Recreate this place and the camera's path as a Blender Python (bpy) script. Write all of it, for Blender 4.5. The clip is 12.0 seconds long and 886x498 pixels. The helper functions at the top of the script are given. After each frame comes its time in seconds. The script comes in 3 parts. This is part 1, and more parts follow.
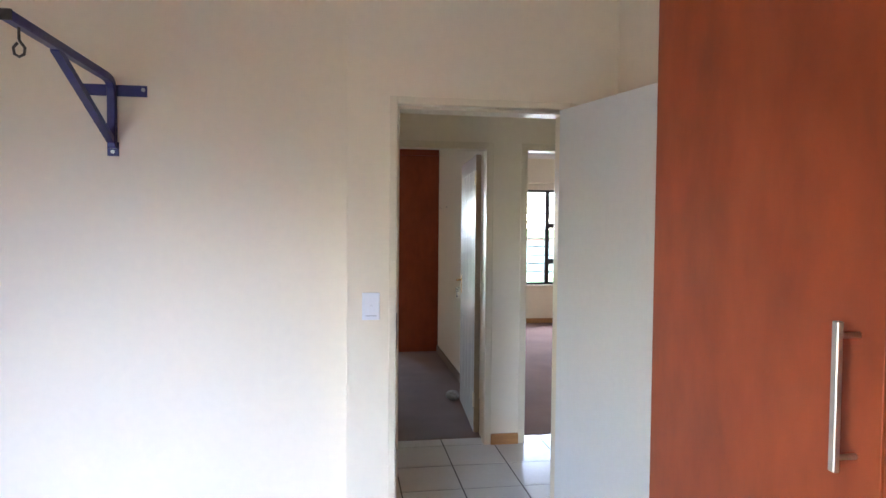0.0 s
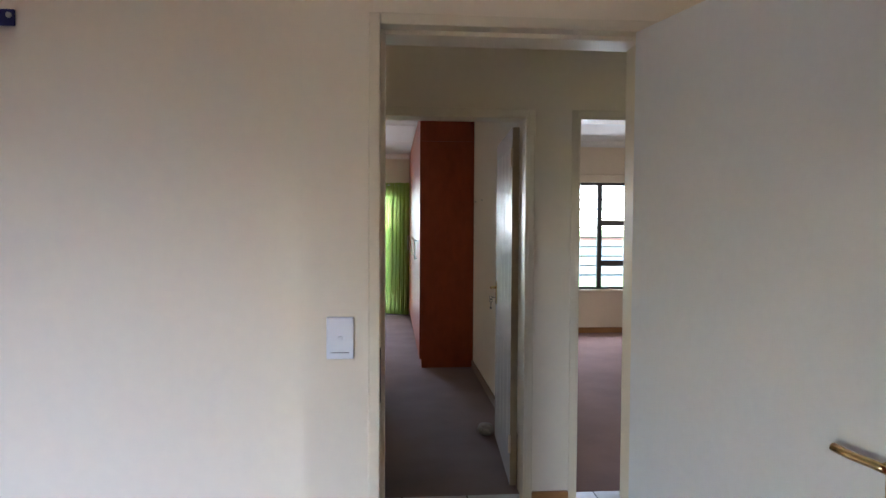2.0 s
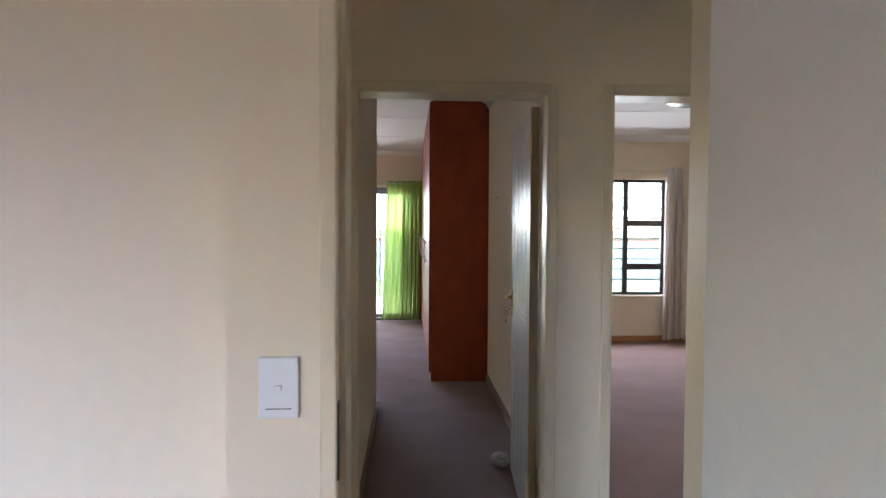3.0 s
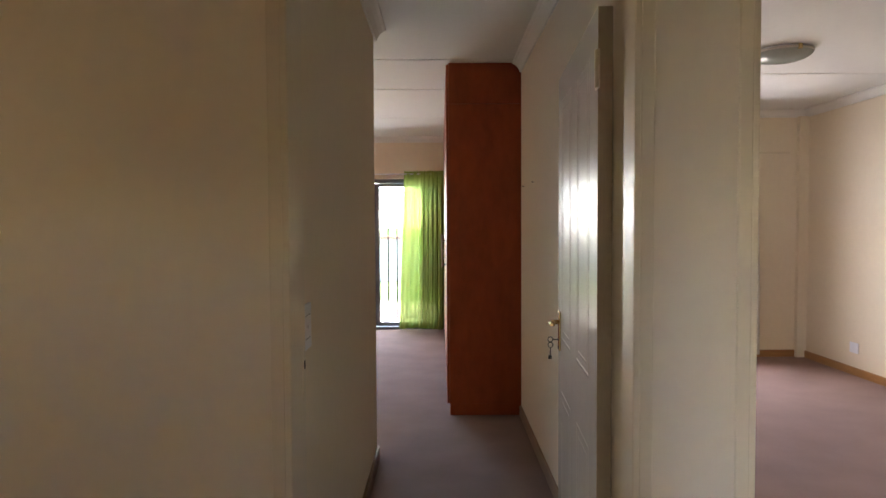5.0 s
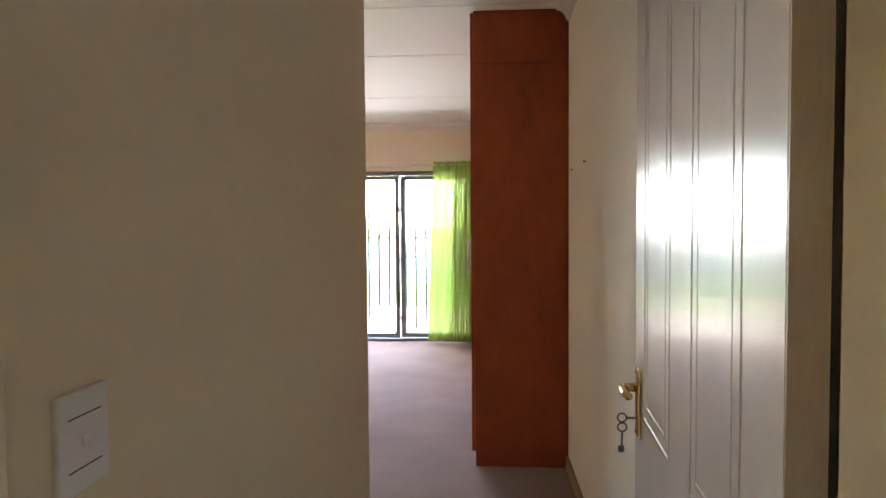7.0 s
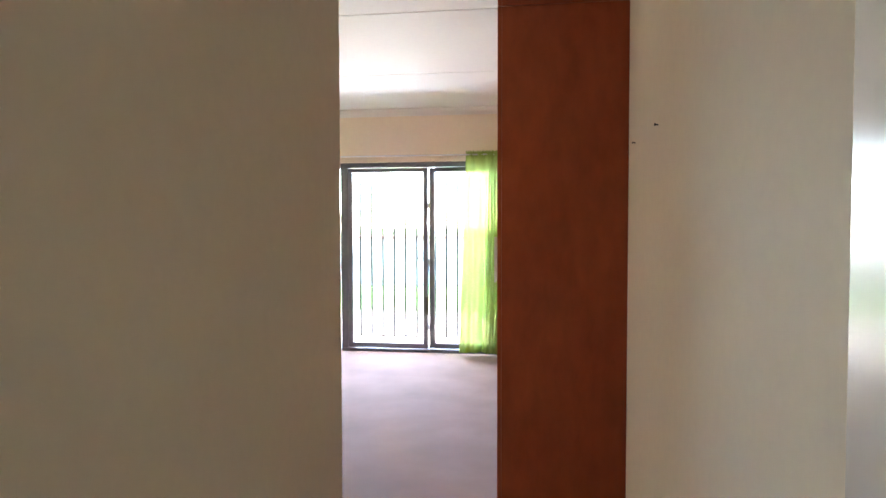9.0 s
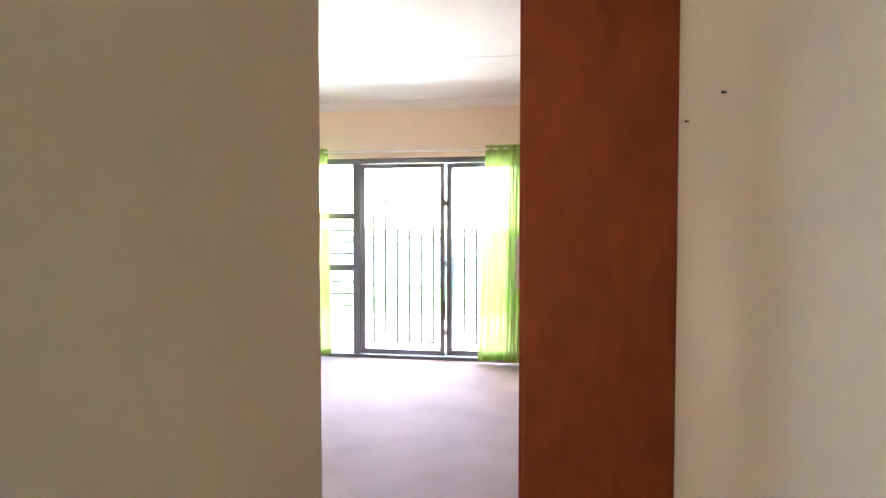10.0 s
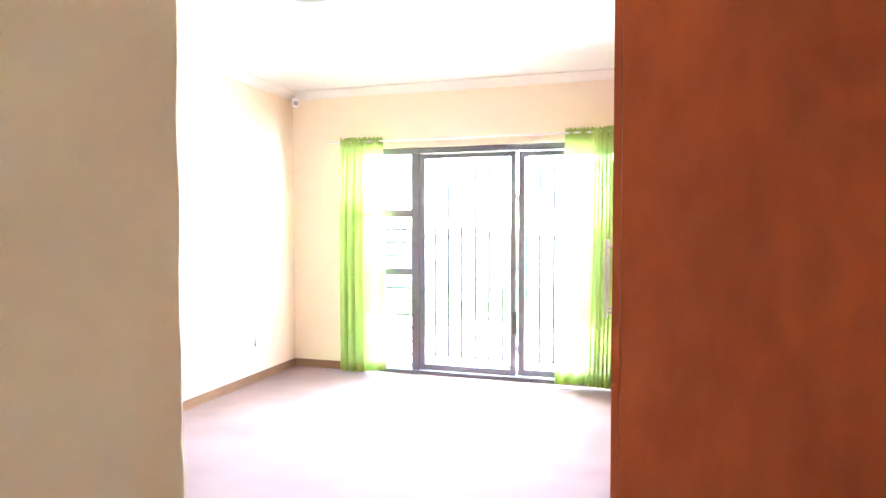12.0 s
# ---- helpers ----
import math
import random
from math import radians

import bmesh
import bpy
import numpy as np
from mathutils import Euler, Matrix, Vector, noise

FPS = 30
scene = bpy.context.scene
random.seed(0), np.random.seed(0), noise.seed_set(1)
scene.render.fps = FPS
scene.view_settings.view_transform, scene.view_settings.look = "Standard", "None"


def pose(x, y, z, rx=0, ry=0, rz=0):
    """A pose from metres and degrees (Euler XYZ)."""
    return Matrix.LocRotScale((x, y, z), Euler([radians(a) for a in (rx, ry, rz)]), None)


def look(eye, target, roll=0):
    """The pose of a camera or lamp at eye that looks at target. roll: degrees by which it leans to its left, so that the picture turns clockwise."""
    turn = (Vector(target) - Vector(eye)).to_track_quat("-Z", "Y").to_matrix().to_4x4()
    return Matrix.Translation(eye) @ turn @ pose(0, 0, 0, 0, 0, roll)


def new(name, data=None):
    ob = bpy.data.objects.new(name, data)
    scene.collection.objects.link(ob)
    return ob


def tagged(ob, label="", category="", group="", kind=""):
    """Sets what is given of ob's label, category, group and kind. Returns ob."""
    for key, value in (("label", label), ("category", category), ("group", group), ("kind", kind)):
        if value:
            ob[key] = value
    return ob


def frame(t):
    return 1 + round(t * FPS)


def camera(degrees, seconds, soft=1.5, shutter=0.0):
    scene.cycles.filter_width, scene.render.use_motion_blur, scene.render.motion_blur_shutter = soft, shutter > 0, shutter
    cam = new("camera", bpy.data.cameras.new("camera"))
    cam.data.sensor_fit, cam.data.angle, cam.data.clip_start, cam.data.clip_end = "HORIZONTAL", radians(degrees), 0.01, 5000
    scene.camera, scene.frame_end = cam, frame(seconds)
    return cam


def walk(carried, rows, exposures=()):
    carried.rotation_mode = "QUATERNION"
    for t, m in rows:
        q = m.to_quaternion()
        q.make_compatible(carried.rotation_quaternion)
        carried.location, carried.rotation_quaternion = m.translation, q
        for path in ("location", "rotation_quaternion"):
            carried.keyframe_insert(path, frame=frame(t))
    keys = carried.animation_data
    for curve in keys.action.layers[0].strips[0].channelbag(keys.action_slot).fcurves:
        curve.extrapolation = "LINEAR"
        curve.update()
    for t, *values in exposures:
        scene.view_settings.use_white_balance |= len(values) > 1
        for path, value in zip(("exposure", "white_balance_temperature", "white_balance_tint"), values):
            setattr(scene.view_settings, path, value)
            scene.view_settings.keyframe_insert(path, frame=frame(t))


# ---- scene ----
cam = camera(70.6, 12.0)
PATH = [
    (0, (0.011, 1.049, 1.506), (0.321, 3.024, 1.435), 0.5),
    (0.5, (0.059, 1.263, 1.502), (0.339, 3.243, 1.435), 0.5),
    (1, (0.145, 1.501, 1.502), (0.393, 3.484, 1.432), 0.6),
    (1.5, (0.217, 1.745, 1.481), (0.427, 3.733, 1.411), 0.4),
    (2, (0.274, 2.022, 1.472), (0.437, 4.014, 1.401), 0.3),
    (2.5, (0.321, 2.303, 1.470), (0.453, 4.298, 1.400), 0.3),
    (3, (0.386, 2.588, 1.469), (0.490, 4.584, 1.400), 0.3),
    (5, (0.518, 3.785, 1.445), (0.525, 5.783, 1.370), -0.3),
    (5.5, (0.552, 4.076, 1.442), (0.532, 6.075, 1.364), -0.3),
    (6, (0.575, 4.357, 1.444), (0.52, 6.355, 1.365), -0.5),
    (6.5, (0.61, 4.594, 1.435), (0.521, 6.591, 1.357), -0.5),
    (7, (0.649, 4.847, 1.426), (0.512, 6.841, 1.35), -0.4),
    (9, (0.711, 5.715, 1.391), (0.432, 7.694, 1.318), -0.1),
    (9.5, (0.712, 5.92, 1.39), (0.395, 7.894, 1.318), -0.0),
    (10, (0.687, 6.145, 1.378), (0.34, 8.114, 1.307), -0.0),
    (10.5, (0.653, 6.377, 1.372), (0.266, 8.338, 1.302), 0.1),
    (11, (0.654, 6.612, 1.376), (0.218, 8.562, 1.306), 0.1),
    (11.5, (0.648, 6.833, 1.371), (0.13, 8.763, 1.301), 0.0),
    (12, (0.619, 7.032, 1.377), (0.022, 8.939, 1.302), 0.0),
]
EXPOSURES = [(0.0, 6.65, 5750, 20), (1.0, 6.3, 5750, 20), (2.0, 6.02, 5850, 21), (3.0, 6.25, 5950, 22), (5.0, 6.45, 6750, 25), (6.0, 6.75, 6700, 25), (7.0, 7.05, 6500, 22), (9.0, 7.35, 6150, 20), (10.0, 7.8, 6050, 19), (11.0, 8.3, 5950, 19), (12.0, 8.8, 5950, 20)]
SKY, SUN = 0.08, 3.0
LAMP_1, LAMP_2, LAMP_3 = 0.42, 2.5, 1.5
HALL_FILL = ((3.27, 0.008), (-1.88, 0.030))
walk(cam, [(r[0], look(*r[1:])) for r in PATH], EXPOSURES)

# ---- daylight and added hall fill ----
world = bpy.data.worlds.new("world")
scene.world = world
world.use_nodes = True
wn = world.node_tree.nodes
sky = wn.new("ShaderNodeTexSky")
sky.sky_type, sky.sun_disc = "NISHITA", False
sky.sun_elevation, sky.sun_rotation = radians(58), radians(96)
sky.air_density, sky.dust_density, sky.ozone_density = 1.2, 0.1, 2.5
wn["Background"].inputs["Strength"].default_value = SKY
world.node_tree.links.new(sky.outputs["Color"], wn["Background"].inputs["Color"])
sun = new("sun", bpy.data.lights.new("sun", "SUN"))
sun.data.energy, sun.data.angle, sun.data.color = SUN, radians(0.6), (1.0, 0.95, 0.87)
sun.matrix_world = look((0, 0, 0), (-math.cos(radians(58)), -0.05, -math.sin(radians(58))))


def opening_light(eye, target, width, height, watts, color=(0.86, 0.93, 1.0), spread=180):
    """Area lamp at an opening: sky's light at windows, added fill in the hall."""
    lamp = new("opening_light", bpy.data.lights.new("opening_light", "AREA"))
    lamp.data.shape, lamp.data.size, lamp.data.size_y = "RECTANGLE", width, height
    lamp.data.energy, lamp.data.color = watts, color
    lamp.data.spread = radians(spread)
    lamp.matrix_world = look(eye, target)


opening_light((-2.66, -0.60, 1.15), (-1.25, 4.05, -0.20), 1.3, 0.8, LAMP_1, (0.57, 0.73, 1.0), 50)
opening_light((-0.78, 12.94, 1.64), (-0.74, 11.04, -0.26), 2.5, 0.8, LAMP_2)
opening_light((3.08, 10.98, 1.68), (3.08, 9.48, 0.18), 1.15, 0.7, LAMP_3)
# Added warm fill: lamps set in made-up holes at the hall's unseen ends.
for x, watts in HALL_FILL:
    opening_light((x, 4.60, 1.50), (0.6, 4.60, 1.4), 0.19, 0.19, watts, (1.0, 0.80, 0.48))


# ---- materials ----
def material(name, color, rough=0.6, metal=0.0, vary=0.08, scale=3.0, fine=60.0, bump=0.0, bump_scale=200.0, coat=0.0, stretch=(1, 1, 1), spec=0.5, dark=None, per_object=0.0):
    m = bpy.data.materials.new(name)
    m.use_nodes = True
    n, l = m.node_tree.nodes, m.node_tree.links
    b = n["Principled BSDF"]
    b.inputs["Roughness"].default_value, b.inputs["Metallic"].default_value = rough, metal
    b.inputs["Coat Weight"].default_value, b.inputs["Coat Roughness"].default_value = coat, 0.12
    b.inputs["Specular IOR Level"].default_value = spec
    tc, mp = n.new("ShaderNodeTexCoord"), n.new("ShaderNodeMapping")
    mp.inputs["Scale"].default_value = stretch
    geo = n.new("ShaderNodeNewGeometry")
    l.new(geo.outputs["Position"], mp.inputs["Vector"])
    big, small = n.new("ShaderNodeTexNoise"), n.new("ShaderNodeTexNoise")
    big.inputs["Scale"].default_value, big.inputs["Detail"].default_value = scale, 5
    small.inputs["Scale"].default_value, small.inputs["Detail"].default_value = fine, 3
    for x in (big, small):
        l.new(mp.outputs["Vector"], x.inputs["Vector"])
    add = n.new("ShaderNodeMath")
    add.operation = "MULTIPLY_ADD"
    add.inputs[1].default_value = 0.45
    l.new(small.outputs["Fac"], add.inputs[0])
    half = n.new("ShaderNodeMath")
    half.operation = "MULTIPLY"
    half.inputs[1].default_value = 0.55
    l.new(big.outputs["Fac"], half.inputs[0])
    l.new(half.outputs[0], add.inputs[2])
    ramp = n.new("ShaderNodeValToRGB")
    e = ramp.color_ramp.elements
    lo = dark or [c * (1 - vary) for c in color]
    e[0].position, e[0].color = 0.34, (*lo, 1)
    e[1].position, e[1].color = 0.66, (*[min(1, c * (1 + vary * 0.6)) for c in color], 1)
    l.new(add.outputs[0], ramp.inputs["Fac"])
    out = ramp.outputs["Color"]
    if per_object:
        info, hsv = n.new("ShaderNodeObjectInfo"), n.new("ShaderNodeHueSaturation")
        mr = n.new("ShaderNodeMapRange")
        mr.inputs["To Min"].default_value, mr.inputs["To Max"].default_value = 1 - per_object, 1 + per_object
        l.new(info.outputs["Random"], mr.inputs["Value"])
        l.new(mr.outputs["Result"], hsv.inputs["Value"])
        l.new(out, hsv.inputs["Color"])
        out = hsv.outputs["Color"]
    l.new(out, b.inputs["Base Color"])
    rr = n.new("ShaderNodeMapRange")
    rr.inputs["To Min"].default_value, rr.inputs["To Max"].default_value = max(0.02, rough * 0.85), min(1, rough * 1.15)
    l.new(big.outputs["Fac"], rr.inputs["Value"])
    l.new(rr.outputs["Result"], b.inputs["Roughness"])
    if bump:
        bn, bt = n.new("ShaderNodeBump"), n.new("ShaderNodeTexNoise")
        bt.inputs["Scale"].default_value, bt.inputs["Detail"].default_value = bump_scale, 4
        l.new(mp.outputs["Vector"], bt.inputs["Vector"])
        bn.inputs["Strength"].default_value, bn.inputs["Distance"].default_value = bump, 0.002
        l.new(bt.outputs["Fac"], bn.inputs["Height"])
        l.new(bn.outputs["Normal"], b.inputs["Normal"])
    return m


def glass_material():
    m = bpy.data.materials.new("dimming_glass")
    m.use_nodes = True
    n, l = m.node_tree.nodes, m.node_tree.links
    n.remove(n["Principled BSDF"])
    tr, gl, mix, fr = (n.new("ShaderNode" + k) for k in ("BsdfTransparent", "BsdfGlossy", "MixShader", "Fresnel"))
    # Grey tint dims the outdoors behind the panes; the glass itself is clear.
    tr.inputs["Color"].default_value = (0.62, 0.66, 0.67, 1)
    gl.inputs["Roughness"].default_value = 0.02
    fr.inputs["IOR"].default_value = 1.45
    l.new(fr.outputs[0], mix.inputs[0]), l.new(tr.outputs[0], mix.inputs[1]), l.new(gl.outputs[0], mix.inputs[2])
    l.new(mix.outputs[0], n["Material Output"].inputs["Surface"])
    return m


def cloth_material(name, color, through_share, sheer=0.0):
    m = bpy.data.materials.new(name)
    m.use_nodes = True
    n, l = m.node_tree.nodes, m.node_tree.links
    n.remove(n["Principled BSDF"])
    d, t, mix = (n.new("ShaderNode" + k) for k in ("BsdfDiffuse", "BsdfTranslucent", "MixShader"))
    geo, noi, ramp = n.new("ShaderNodeNewGeometry"), n.new("ShaderNodeTexNoise"), n.new("ShaderNodeValToRGB")
    noi.inputs["Scale"].default_value, noi.inputs["Detail"].default_value = 120, 4
    l.new(geo.outputs["Position"], noi.inputs["Vector"]), l.new(noi.outputs["Fac"], ramp.inputs["Fac"])
    e = ramp.color_ramp.elements
    e[0].position, e[0].color = 0.3, (*[c * 0.85 for c in color], 1)
    e[1].position, e[1].color = 0.7, (*[min(1, c * 1.08) for c in color], 1)
    for s in (d, t):
        l.new(ramp.outputs["Color"], s.inputs["Color"])
    mix.inputs[0].default_value = through_share
    l.new(d.outputs[0], mix.inputs[1]), l.new(t.outputs[0], mix.inputs[2])
    out = mix
    if sheer:
        tp, out = n.new("ShaderNodeBsdfTransparent"), n.new("ShaderNodeMixShader")
        out.inputs[0].default_value = sheer
        tp.inputs["Color"].default_value = (0.75, 1.0, 0.4, 1)
        l.new(mix.outputs[0], out.inputs[1]), l.new(tp.outputs[0], out.inputs[2])
    l.new(out.outputs[0], n["Material Output"].inputs["Surface"])
    return m


PAINT = material("cream_wall_paint", (0.81, 0.705, 0.545), 0.75, vary=0.03, scale=1.2, fine=25, bump=0.15, bump_scale=45, spec=0.3)
CEIL = material("white_ceiling_board", (0.78, 0.77, 0.72), 0.85, vary=0.03, scale=1.0, fine=30, bump=0.05, bump_scale=80)
CORN = material("white_cornice_plaster", (0.78, 0.76, 0.71), 0.7, vary=0.03)
CARPET = material("brown_carpet", (0.285, 0.208, 0.184), 0.95, vary=0.22, scale=2.2, fine=220, bump=0.9, bump_scale=420, spec=0.1)
CARPET_RED = material("reddish_brown_carpet", (0.31, 0.206, 0.176), 0.95, vary=0.2, scale=2.2, fine=220, bump=0.9, bump_scale=420, spec=0.1)
CHERRY = material("cherry_melamine", (0.325, 0.068, 0.0225), 0.44, vary=0.16, scale=7.0, fine=16, stretch=(1, 1, 0.45), bump=0.03, bump_scale=90, spec=0.2, dark=(0.240, 0.049, 0.017))
FRAME = material("cream_gloss_enamel", (0.74, 0.64, 0.475), 0.36, vary=0.03, scale=5, bump=0.012, bump_scale=30, spec=0.35)
DOORW = material("white_satin_door_paint", (0.70, 0.685, 0.66), 0.42, vary=0.03, scale=2, fine=40, bump=0.05, bump_scale=35)
DOORG = material("white_gloss_door_paint", (0.68, 0.63, 0.55), 0.24, vary=0.03, scale=3, fine=20, spec=0.45)
# Door paint darkened to put the hinge edge's shade into its colour.
DOOR_SHADE = material("shade_darkened_door_paint", (0.42, 0.32, 0.20), 0.5, vary=0.1, stretch=(4, 4, 0.5))
TILE = material("glazed_off_white_tile", (0.66, 0.63, 0.58), 0.16, vary=0.05, scale=6, fine=40, bump=0.02, bump_scale=15, per_object=0.03)
GROUT = material("dark_grout", (0.07, 0.06, 0.055), 0.9, vary=0.3, fine=120)
SKIRT = material("oak_skirting", (0.42, 0.20, 0.065), 0.4, vary=0.25, scale=6, fine=50, stretch=(1, 1, 8))
SKIRTD = material("brown_skirting", (0.26, 0.15, 0.075), 0.45, vary=0.25, scale=6, fine=50, stretch=(1, 1, 8))
PLASTIC = material("white_plastic", (0.80, 0.80, 0.82), 0.3, vary=0.02)
BLUE = material("blue_enamel_steel", (0.022, 0.018, 0.12), 0.34, vary=0.2, scale=14, fine=70, bump=0.06, bump_scale=60)
IRON = material("bare_dark_steel", (0.10, 0.09, 0.08), 0.4, metal=0.9, vary=0.25, scale=20)
BRASS = material("polished_brass", (0.72, 0.53, 0.25), 0.2, metal=1.0, vary=0.1, scale=20)
STEEL = material("brushed_nickel", (0.52, 0.49, 0.45), 0.4, metal=1.0, vary=0.08, stretch=(8, 8, 0.4), scale=20)
BRONZE = material("dark_bronze_aluminium", (0.14, 0.145, 0.165), 0.35, metal=0.3, vary=0.15, scale=12)
WINST = material("dark_window_steel", (0.035, 0.028, 0.024), 0.45, vary=0.2, scale=10)
BARS = material("grey_gate_steel", (0.035, 0.034, 0.034), 0.6, spec=0.2, vary=0.15, scale=10)
LIME = cloth_material("lime_green_voile", (0.37, 0.50, 0.135), 0.20, 0.06)
WHITEC = cloth_material("cream_curtain_cloth", (0.72, 0.66, 0.58), 0.35)
GLASS = glass_material()
OPAL = material("frosted_lamp_glass", (0.31, 0.345, 0.32), 0.15, vary=0.04, scale=8)
STONE = material("pale_pebble", (0.46, 0.42, 0.37), 0.85, vary=0.4, scale=40, bump=0.4, bump_scale=40)
GRASS = material("lawn", (0.075, 0.115, 0.035), 0.9, vary=0.4, scale=0.8, fine=14, bump=0.6, bump_scale=30, spec=0.1)
PAVE = material("concrete_patio", (0.27, 0.22, 0.175), 0.85, vary=0.15, scale=1.5, fine=30, bump=0.3, bump_scale=60)
PLASTER = material("outside_plaster", (0.50, 0.43, 0.34), 0.85, vary=0.1, scale=1.5, fine=30, bump=0.4, bump_scale=40)
ROOF = material("grey_roof_sheet", (0.2, 0.19, 0.18), 0.6, vary=0.15)
WARM_GROUND = material("warm_bounce_ground", (0.165, 0.135, 0.085), 0.95, vary=0.3, scale=1.2, fine=12, bump=0.5, bump_scale=40, spec=0.1)
COPING = material("red_brick_coping", (0.33, 0.12, 0.075), 0.8, vary=0.2)
SCREW = material("dark_screw_hole", (0.03, 0.025, 0.02), 0.6)


# ---- mesh tools ----
def box(bm, x0, x1, y0, y1, z0, z1):
    v = [bm.verts.new(p) for p in ((x0, y0, z0), (x1, y0, z0), (x1, y1, z0), (x0, y1, z0), (x0, y0, z1), (x1, y0, z1), (x1, y1, z1), (x0, y1, z1))]
    for f in ((3, 2, 1, 0), (4, 5, 6, 7), (0, 1, 5, 4), (1, 2, 6, 5), (2, 3, 7, 6), (3, 0, 4, 7)):
        bm.faces.new([v[i] for i in f])
    return v


def boxes(*dims, bevel=0.0, segments=1):
    bm = bmesh.new()
    for d in dims:
        box(bm, *d)
    if bevel:
        bmesh.ops.bevel(bm, geom=bm.edges[:], offset=bevel, segments=segments, affect="EDGES", profile=0.5)
    return bm


def tube(bm, points, radius, sides=10, caps=True):
    """A round bar along a line of points."""
    pts = [Vector(p) for p in points]
    rings = []
    up = None
    for i, p in enumerate(pts):
        d = (pts[min(i + 1, len(pts) - 1)] - pts[max(i - 1, 0)]).normalized()
        if up is None:
            up = d.orthogonal().normalized()
        up = (up - d * up.dot(d)).normalized()
        side = d.cross(up)
        rings.append([bm.verts.new(p + radius * (math.cos(a) * up + math.sin(a) * side)) for a in (2 * math.pi * k / sides for k in range(sides))])
    for a, b in zip(rings, rings[1:]):
        for k in range(sides):
            bm.faces.new((a[k], a[(k + 1) % sides], b[(k + 1) % sides], b[k]))
    if caps:
        bm.faces.new(rings[0][::-1]), bm.faces.new(rings[-1])
    return bm


def square_bar(bm, points, w, h, side=(1, 0, 0)):
    """A rectangular bar along a line of points; w along the side direction, h across it."""
    pts = [Vector(p) for p in points]
    s = Vector(side).normalized()
    rings = []
    for i, p in enumerate(pts):
        d = (pts[min(i + 1, len(pts) - 1)] - pts[max(i - 1, 0)]).normalized()
        n = d.cross(s).normalized()
        rings.append([bm.verts.new(p + s * a * w / 2 + n * b * h / 2) for a, b in ((-1, -1), (1, -1), (1, 1), (-1, 1))])
    for a, b in zip(rings, rings[1:]):
        for k in range(4):
            bm.faces.new((a[k], a[(k + 1) % 4], b[(k + 1) % 4], b[k]))
    bm.faces.new(rings[0][::-1]), bm.faces.new(rings[-1])
    return bm


def lathe(bm, profile, sides=32, centre=(0, 0, 0)):
    """A turned shape from (radius, height) pairs."""
    c = Vector(centre)
    rings = []
    for r, z in profile:
        rings.append([bm.verts.new(c + Vector((max(r, 1e-4) * math.cos(2 * math.pi * k / sides), max(r, 1e-4) * math.sin(2 * math.pi * k / sides), z))) for k in range(sides)])
    for a, b in zip(rings, rings[1:]):
        for k in range(sides):
            bm.faces.new((a[k], a[(k + 1) % sides], b[(k + 1) % sides], b[k]))
    return bm


def mesh(name, bm, mat, smooth=False):
    me = bpy.data.meshes.new(name)
    bmesh.ops.recalc_face_normals(bm, faces=bm.faces[:])
    bm.to_mesh(me)
    bm.free()
    me.materials.append(mat)
    if smooth:
        for p in me.polygons:
            p.use_smooth = True
    return me


def part(name, bm, mat, parent, label="", smooth=False):
    ob = new(name, mesh(name, bm, mat, smooth))
    ob.parent = parent
    return tagged(ob, label=label) if label else ob


def thing(name, label, category, at=(0, 0, 0), turn=0.0, group="", kind=""):
    ob = new(name)
    ob.empty_display_size = 0.1
    ob.matrix_world = pose(*at, 0, 0, turn)
    return tagged(ob, label, category, group, kind)


def solid(name, bm, mat, label, category="", kind="", smooth=False):
    return tagged(new(name, mesh(name, bm, mat, smooth)), label, category, kind=kind)


# ---- the plan ----
CEILING = 2.66
Y1, Y1B = 3.84, 3.99        # wall between the first bedroom and the hall
Y2, Y2B = 5.24, 5.45        # wall between the hall and the other bedrooms
D1 = (0.254, 1.022)         # clear openings of the doorways
D2 = (0.167, 0.966)
D3 = (1.256, 2.045)
HEAD = 2.035
NIB = (0.115, 7.633)        # corner of the passage wall
XR = 1.126                  # wall behind the wardrobes
YF = 12.44                  # wall with the sliding door
XL = -2.60
YB3, XR3 = 10.55, 4.46      # third bedroom
X3 = 1.245                  # near side wall of the third bedroom
FACE = 0.048                # face of the steel door frames


def wall(name, x0, x1, y0, y1, openings=(), along="x", z1=CEILING, mat=PAINT, label="cream painted plaster wall"):
    """A wall with openings (start, end, bottom, top) along its run."""
    bm = bmesh.new()
    a0, a1 = (x0, x1) if along == "x" else (y0, y1)
    cuts = sorted(openings)
    spans, at = [], a0
    for s, e, b, t in cuts:
        if s > at:
            spans.append((at, s, 0, z1))
        if b > 0:
            spans.append((s, e, 0, b))
        spans.append((s, e, t, z1))
        at = e
    if a1 > at:
        spans.append((at, a1, 0, z1))
    for s, e, b, t in spans:
        if along == "x":
            box(bm, s, e, y0, y1, b, t)
        else:
            box(bm, x0, x1, s, e, b, t)
    return solid(name, bm, mat, label, kind="structure")


def hole(d):
    return (d[0] - FACE + 0.004, d[1] + FACE - 0.004, 0, HEAD + FACE - 0.004)


B1X0, B1Y0 = -2.60, -1.70   # first bedroom, its back wall behind the viewer
B1XR = 1.27
W1 = (-1.45, 0.25, 0.0, 1.78)
wall("wall_door_1", 0.02, B1XR + 0.14, Y1, Y1B, [hole(D1)])
wall("wall_bracket", B1X0 - 0.14, 0.02, 4.04, 4.18)
wall("wall_step", 0.02, 0.10, Y1B, 4.18)
wall("wall_bedroom_1_back", B1X0 - 0.14, B1XR + 0.14, B1Y0 - 0.22, B1Y0)
